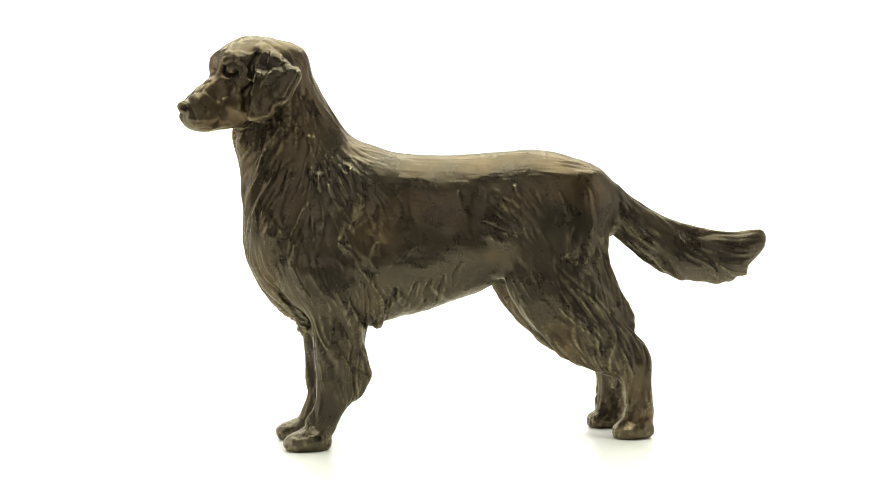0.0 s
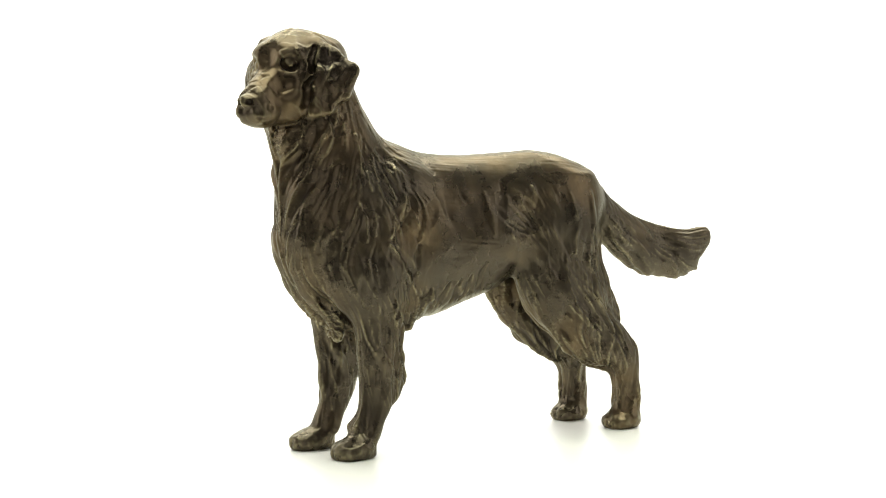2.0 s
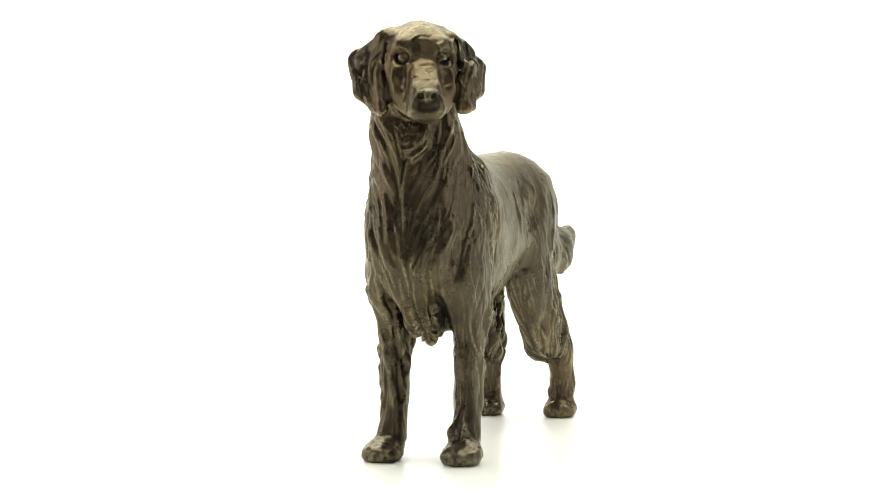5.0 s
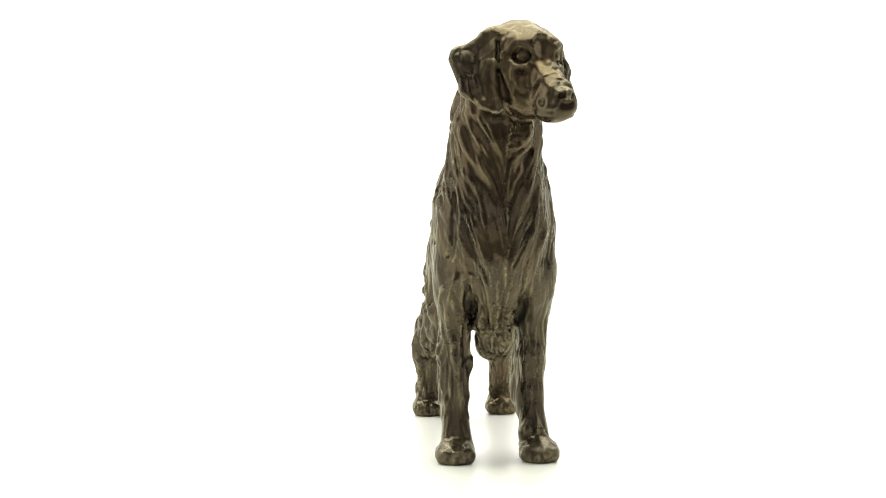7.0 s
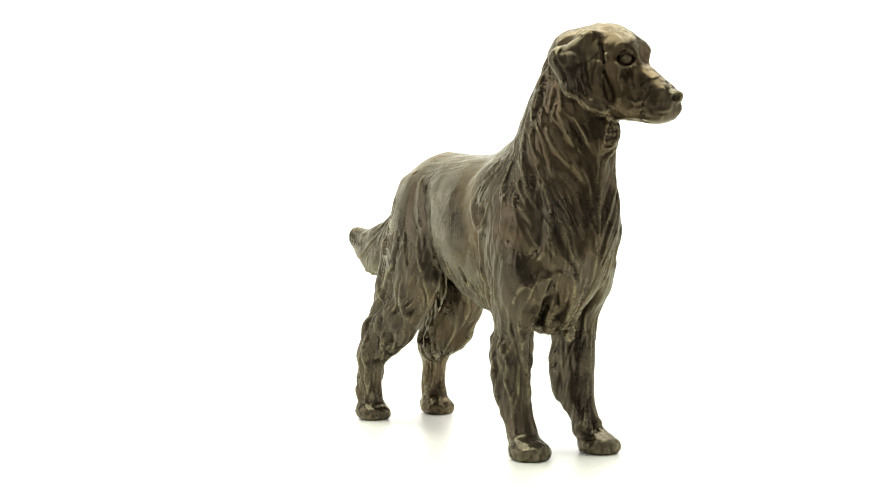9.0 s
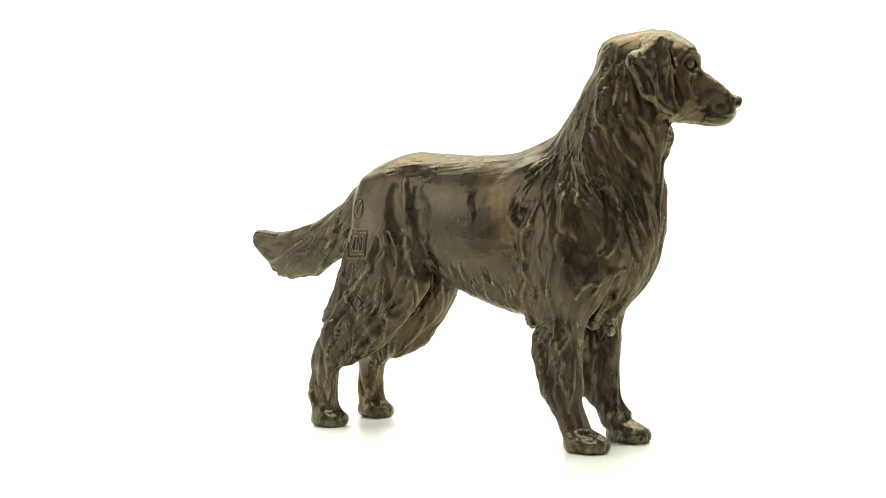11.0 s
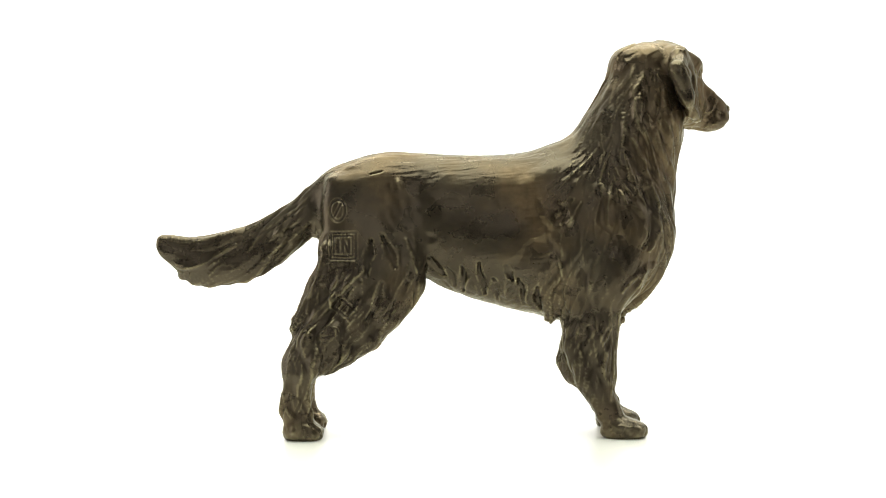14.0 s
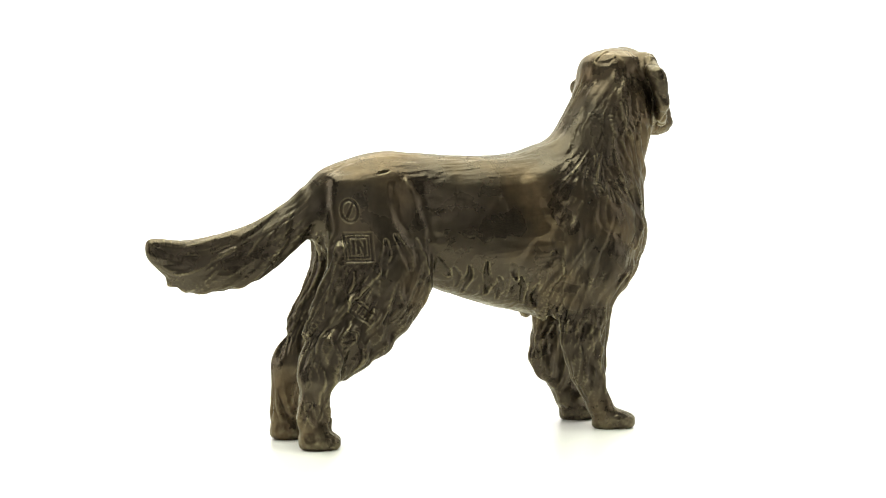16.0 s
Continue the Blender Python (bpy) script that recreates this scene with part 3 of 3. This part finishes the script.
def drawn(p):
    """The lines that the sculptor drew on the flanks: ridges above, creases below zero."""
    h = np.zeros(len(p))
    q = p.copy()
    q[:, 0] += 3.5 * perlin(p / 13 + 80)
    q[:, 2] += 3.5 * perlin(p / 13 + 90)
    left, right = -1, 1
    for side, points, width, height in (
            # left: shoulder blade, arm, loin, flank and thigh
            (left, [(-70, 160), (-63, 150), (-70, 137), (-76, 122)], 2.6, 1.5), (left, [(-66, 150), (-62, 138), (-70, 124)], 2.4, -1.2),
            (left, [(-76, 118), (-67, 107), (-61, 96)], 3.0, 1.4), (left, [(-72, 116), (-62, 106), (-56, 94)], 2.4, -1.6),
            (left, [(-95, 140), (-93, 130), (-92, 120)], 1.6, 1.0), (left, [(-92, 178), (-91, 160), (-88, 148)], 2.4, 1.5),
            (left, [(-88, 176), (-86, 160), (-84, 150)], 2.2, -1.3), (left, [(-78, 170), (-72, 166), (-72, 160)], 2.6, -1.5),
            (left, [(-6, 146), (-4, 134), (-1, 122)], 3.2, 0.9), (left, [(10, 144), (9, 132), (12, 120)], 3.0, 0.8),
            (left, [(27, 148), (31, 134), (33, 122)], 3.0, 1.0),
            (left, [(4, 104), (14, 103.5), (24, 100)], 3.0, -0.6), (left, [(52, 144), (57, 126), (56, 108)], 2.6, 1.2),
            (left, [(45, 142), (49, 126), (49, 108)], 5.0, -0.8), (left, [(69, 146), (71, 126), (67, 102)], 3.0, 1.1),
            (left, [(63, 104), (69, 96), (72, 84)], 2.0, -1.6), (left, [(-54, 118), (-57, 100)], 2.0, -1.4),
            (left, [(-6, 105), (-9, 92)], 1.6, -1.4), (left, [(-15, 98), (-18, 84)], 1.8, -1.8), (left, [(-23, 96), (-26, 84)], 1.8, -1.8),
            (left, [(-31, 94), (-36, 81)], 1.8, -1.6), (left, [(-44, 90), (-49, 78)], 1.8, -1.5)):
        h = h + 0.75 * height * line_at(q, side, points, 1.7 * width)
    for side, points, width, height in (
            # right: shoulder, arm, flank, belly and thigh
            (right, [(-66, 140), (-76, 145), (-90, 143), (-107, 133)], 4.5, 0.8), (right, [(-84, 142), (-82.5, 132), (-86, 124)], 3.4, -0.9),
            (right, [(-85, 125), (-94, 120)], 3.0, -0.7), (right, [(-70, 140), (-61, 126), (-57, 110), (-60, 95)], 2.8, 1.5),
            (right, [(-64, 140), (-55, 125), (-52, 108)], 2.6, -1.4), (right, [(-112, 150), (-116, 126), (-111, 110)], 2.2, 1.3),
            (right, [(-108, 146), (-111, 126), (-107, 112)], 2.2, -1.2), (right, [(-116, 103), (-104, 97), (-94, 86)], 2.2, 1.5),
            (right, [(37, 152), (34, 134), (27, 116)], 4.5, 0.9), (right, [(45, 150), (43, 134), (36, 116)], 5.5, -1.1),
            (right, [(26, 148), (22, 134), (18, 120)], 6.5, -1.2), (right, [(10, 102), (5, 91)], 1.8, -1.8), (right, [(1, 101), (-1, 87)], 1.8, -2.0),
            (right, [(-10, 104), (-14, 85)], 1.9, -2.0), (right, [(-26, 102), (-30, 94)], 2.0, -1.8), (right, [(-34, 95), (-37, 80)], 2.0, -1.9),
            (right, [(-18, 94), (-21, 82)], 1.8, -1.7), (right, [(-44, 88), (-46, 76)], 2.0, -1.9), (right, [(18, 106), (12, 97)], 2.0, -1.8),
            (right, [(53, 118), (56, 98)], 2.0, -1.5), (right, [(46, 121), (39, 102)], 2.2, -1.5), (right, [(33, 118), (27, 99)], 2.4, 1.4),
            (right, [(60, 95), (68, 73)], 2.2, -1.6), (right, [(46, 94), (54, 72)], 2.2, -1.6), (right, [(33, 94), (41, 76)], 2.2, -1.5),
            (right, [(73, 101), (77, 78)], 2.2, 1.4), (right, [(102, 47), (100, 26)], 2.2, -1.2), (right, [(95, 45), (97, 26)], 2.0, 1.2),
            (right, [(-82, 60), (-83, 42), (-87, 22)], 2.2, 1.3), (right, [(-74, 66), (-72, 44)], 2.4, -1.3),
            (right, [(54, 157), (51, 158.5), (48, 160)], 0.8, -1.3)):
        h = h + 1.0 * height * line_at(q, side, points, 1.7 * width)
    return h * (0.55 + 0.9 * ease(perlin(p / 9 + 70), -0.3, 0.4))


# the lie of the coat: place (x, distance from the midline, z), then its run along x and z
COAT_NECK = [(-95, 20, 214, 0.3, -1), (-82, 15, 198, 0.6, -1), (-110, 24, 196, 0.0, -1), (-125, 20, 186, -0.2, -1), (-100, 25, 178, -0.45, -1),
             (-78, 22, 178, 0.1, -1), (-122, 14, 160, -0.4, -1), (-102, 28, 152, -0.65, -1), (-75, 26, 155, 0.25, -1), (-127, 8, 135, -0.05, -1),
             (-120, 15, 108, 0.35, -1), (-106, 26, 122, -0.15, -1), (-85, 29, 120, 0.05, -1), (-64, 28, 125, 0.3, -1), (-95, 10, 85, 0.6, -1)]
COAT_BODY = [(-58, 20, 166, 0.8, -0.4), (-20, 15, 168, 1, -0.05), (40, 10, 170, 1, -0.05), (-30, 30, 130, 0.7, -0.6), (10, 30, 130, 0.8, -0.5),
             (-42, 28, 88, 0.3, -1), (-10, 26, 95, 0.35, -1), (15, 24, 100, 0.5, -1), (40, 25, 140, 0.3, -1), (60, 28, 130, 0.2, -1), (75, 15, 150, 0.5, -1)]
COAT_LEGS = [(38, 28, 98, 0.3, -1), (58, 30, 88, 0.5, -1), (75, 28, 102, 0.35, -1), (60, 28, 66, 0.75, -1), (86, 28, 80, 0.55, -1), (94, 25, 48, 0.1, -1),
             (98, 22, 20, -0.05, -1), (-82, 22, 72, 0.05, -1), (-82, 22, 38, 0.02, -1), (-64, 22, 60, 0.35, -1)]
COAT_TAIL = [(88, 6, 148, 0.8, -1), (105, 6, 126, 0.8, -0.9), (120, 6, 114, 0.85, -0.6), (140, 8, 108, 1, -0.3), (160, 8, 107, 1, -0.1), (180, 8, 113, 1, 0.2),
             (125, 6, 100, 0.6, -1), (150, 6, 96, 0.8, -0.7)]
CELL = 3.0


def lie_of_coat():
    """The run of the coat on a coarse grid; x and z parts, for the distance from the midline."""
    gx, gy, gz = (np.arange(l, h + CELL, CELL) for l, h in ((LOW[0], HIGH[0]), (0, 48), (LOW[2], HIGH[2])))
    x, y, z = gx[:, None, None], gy[None, :, None], gz[None, None, :]
    total, run = 0, [0, 0]
    for px, py, pz, dx, dz in COAT_NECK + COAT_BODY + COAT_LEGS + COAT_TAIL:
        w = 1 / ((x - px) ** 2 + 0.5 * (y - py) ** 2 + (z - pz) ** 2 + 40) ** 2
        size = math.hypot(dx, dz)
        total = total + w
        run = [run[0] + w * dx / size, run[1] + w * dz / size]
    return np.stack([r / total for r in run], -1).astype(np.float32)


def ground_of(q):
    """Distance from the smooth form and its normal, at the points q."""
    i = np.clip(((q - LOW) / STEP + 0.5).astype(int), 1, np.array(CLAY.shape) - 2)
    x, y, z = i.T
    g = np.stack((CLAY[x + 1, y, z] - CLAY[x - 1, y, z], CLAY[x, y + 1, z] - CLAY[x, y - 1, z], CLAY[x, y, z + 1] - CLAY[x, y, z - 1]), 1).astype(float)
    return CLAY[x, y, z], g / (np.linalg.norm(g, axis=1)[:, None] + 1e-6)


def comb(p, n, mask, width, reach, seed, steps=7, wave=2.0):
    """Noise smeared along the lie of the coat over the form: strands with a spread of one, where the mask is above zero."""
    out = np.zeros(len(p))
    pick = mask > 0.02
    q0 = p[pick]
    if not len(q0):
        return out
    total = perlin(q0 / width + seed)
    for way in (-1, 1):
        q = q0.copy()
        for k in range(steps):
            off, nn = ground_of(q)
            q = q - nn * np.clip(off, -2, 2)[:, None]
            i = ((np.stack((q[:, 0], np.abs(q[:, 1]), q[:, 2]), 1) - (LOW[0], 0, LOW[2])) / CELL + 0.5).astype(int)
            i = np.clip(i, 0, np.array(COAT.shape[:3]) - 1)
            f = COAT[i[:, 0], i[:, 1], i[:, 2]]
            f = np.stack((f[:, 0], np.zeros(len(f)), f[:, 1]), 1)
            f[:, 0] += 0.16 * wave * np.sin(q[:, 2] / 9 + q[:, 0] / 17 + seed)
            f[:, 1] -= 0.5 * np.tanh((q[:, 1] + 2) / 6) * ease(-nn[:, 0], 0.1, 0.6) * ease(q[:, 2], 98, 112) * (q[:, 0] < -85)
            f = f - nn * (f * nn).sum(1)[:, None]
            f /= np.linalg.norm(f, axis=1)[:, None] + 1e-6
            q = q + way * reach / steps * f
            total = total + perlin(q / width + seed) * (1 - 0.5 * (k + 1) / steps)
    total -= total.mean()
    out[pick] = total / (total.std() + 1e-9)
    return out


COAT = lie_of_coat()


def sculpt(p, n):
    """The height of the modelling above the smooth form, in millimetres."""
    x, y, z = p.T
    s, c = math.sin(radians(YAW)), math.cos(radians(YAW))
    ha, hb = -(x + 141.3) * c - (y + 19.1) * s, (x + 141.3) * s - (y + 19.1) * c
    face = ease(ha, -24, -14) * ease(z, 181, 186)
    skull = ease(z, 214, 222) * (1 - ease(x, -96, -88))
    ear = ease(np.abs(hb), 18, 21) * ease(z, 184, 190) * ease(ha, -38, -32)
    bare = np.maximum(face, skull)
    body = 1 - bare
    hand = 0.35 + 1.1 * ease(perlin(p / 24 + 40), -0.25, 0.35)
    h = 0.35 * perlin(p / 19) + 0.12 * perlin(p / 8 + 5) + 0.04 * perlin(p / 3.2)

    def over(mask, height, make, where, *args, **keys):
        """Adds height times a pattern where the mask is above zero."""
        m = mask > 0.02
        out = np.zeros(len(p))
        if m.any():
            out[m] = make(where[m], *args, **keys) * (mask * height)[m]
        return out

    # how long the coat is, region by region
    neck = box_mask(p, (-150, -60, 100), (-62, 60, 226), 9) * (1 - ease(x + (z - 150) * 0.35, -84, -68)) * body * (1 - 0.8 * ear)
    neck = neck * (1 - 0.75 * ease(x, -122, -110) * (1 - ease(z, 132, 152)))
    scruff = box_mask(p, (-112, -60, 150), (-56, 60, 222), 9) * (1 - neck) * body
    shoulder = box_mask(p, (-116, -60, 78), (-52, 60, 158), 8) * (1 - neck)
    breast = box_mask(p, (-130, -14, 56), (-66, 14, 100), 5)
    back = box_mask(p, (-60, -60, 150), (84, 60, 190), 7)
    ribs = box_mask(p, (-58, -60, 94), (34, 60, 152), 9)
    belly = box_mask(p, (-60, -60, 58), (32, 60, 93), 6) * (0.25 + 0.75 * ease(n[:, 2], -0.9, -0.35))
    thigh = box_mask(p, (22, -60, 34), (92, 60, 116), 10) * (0.3 + 0.7 * ease(x + (100 - z) * 0.45, 44, 76))
    breech = box_mask(p, (76, -60, 50), (114, 60, 126), 6) * (1 - ease(z - x, 30, 46))
    tail = ease(x, 86, 102) * ease(z, 78, 86) * (1 - 0.5 * ease(x, 176, 186))
    hollow = box_mask(p, (8, -60, 116), (42, -14, 148), 5)
    shank = (1 - ease(z, 52, 68)) * ease(z, 10, 18)
    shank = np.maximum(shank, (x < -52) * (1 - ease(z, 84, 104)) * ease(z, 10, 18))
    long = np.clip(1.1 * neck + 0.55 * scruff * hand + (0.65 - 0.4 * (y > 0)) * shoulder * hand + 1.0 * breast + 1.1 * belly + 1.45 * thigh + 1.6 * breech + 0.8 * tail + 0.8 * hollow
                   + 1.0 * shank * hand, 0, 1.7)
    short = np.clip(long + 0.12 * body, 0, 1.1)

    def locks(strand):
        """Rounded tops with a narrow crease between them."""
        return np.clip(np.sqrt(strand ** 2 + 0.02), 0, 1.4) - 0.75 + 0.35 * np.clip(strand, -2, 2)

    h = h + 0.95 * long * locks(comb(p, n, long, 13.0, 34, 3.7, 8, 3.0))
    h = h + 0.8 * long * locks(comb(p, n, long, 7.5, 30, 6.3, 11, 3.0))
    h = h + 0.32 * short * locks(comb(p, n, short, 4.0, 16, 9.1, 10))
    # broad dabs of the modelling tool
    h = h + over(shoulder, 0.9 * hand, dabs, p, (0.2, 0, -1), 34, 19, 0.6, 5.7, round_=0.4, tilt=0.9, lift=0.3)
    h = h + over(back, 0.4 * hand, dabs, p, (1, 0, -0.06), 40, 7, 0.3, 9.2)
    h = h + over(np.maximum(back, 0.5 * ribs), 0.22 * hand, fur, p, (1, 0, -0.06), 45, 2.6, 0.3, 9.2)
    h = h + over(ribs, 0.9 * hand, dabs, p, (0.6, 0, -0.8), 36, 28, 0.4, 2.2, round_=0.3, tilt=0.9)
    h = h + over(belly, 0.9, dabs, p, (0.3, 0, -1), 26, 9, 0.5, 7.7, round_=1.0)
    h = h + over(np.clip(thigh + breech, 0, 1), 0.3, dabs, p, (0.45, 0, -0.9), 40, 9, 0.5, 7.7, round_=0.9)
    h = h + over(shank, 0.25 * hand, dabs, p, (0.08, 0, -1), 28, 9, 0.3, 1.3, round_=0.5, tilt=0.8)
    h = h + over(ear, 1.3, dabs, p, (-0.4, 0, -1), 30, 7, 0.5, 2.9, round_=0.7)
    h = h + over(bare, 0.65, dabs, p, (0.7, 0, -0.7), 12, 7, 0.5, 12.9, round_=0.3, tilt=1.0)
    h = h + 0.18 * bare * perlin(p / 4.5 + 3)
    paw = 1 - ease(z, 8, 14)
    h = h + 0.9 * paw * perlin(p / 5) + 0.5 * paw * perlin(p / 2.6 + 8)
    h = h + drawn(p) * body
    calm = (y > 8) * box_mask(p, (59, 0, 104), (80, 60, 126), 2)
    h = h * (1 - 0.75 * calm) - 0.9 * (y > 6) * (x > 50) * stamp(x - 1.5, z - 2.0)
    return h * ease(z, 0.3, 3)


def bronze_dog():
    v, quads = surface(CLAY)
    v = relax(v, quads, 3)
    n = normals(v, quads)
    n = relax(n, quads, 4)
    n /= np.linalg.norm(n, axis=1)[:, None] + 1e-12
    v = v + n * sculpt(v, n)[:, None]
    v = relax(v, quads, 1, 0.12)
    v[:, 2] -= v[:, 2].min()
    # from the dog's own axes to the turntable's
    c, s = math.cos(radians(6.4)), math.sin(radians(6.4))
    v = np.stack((c * v[:, 0] - s * v[:, 1], s * v[:, 0] + c * v[:, 1] - 10.3, v[:, 2]), 1) / 1000
    me = bpy.data.meshes.new("dog_statue")
    me.vertices.add(len(v))
    me.vertices.foreach_set("co", v.ravel())
    me.loops.add(quads.size)
    me.loops.foreach_set("vertex_index", quads.ravel().astype(np.int32))
    me.polygons.add(len(quads))
    me.polygons.foreach_set("loop_start", np.arange(0, quads.size, 4, dtype=np.int32))
    me.polygons.foreach_set("use_smooth", np.ones(len(quads), bool))
    me.update(calc_edges=True)
    me.validate()
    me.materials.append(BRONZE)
    return tagged(new("dog_statue", me), "dark brown patinated bronze statue of a standing long-haired retriever dog", "statue")


statue = bronze_dog()


# ---- the turntable turns the statue once in thirty seconds ----
def motions():
    walk(statue, [(i * 0.5, pose(0, 0, 0, 0, 0, 4.365 + 11.997 * i * 0.5)) for i in range(33)])


motions()
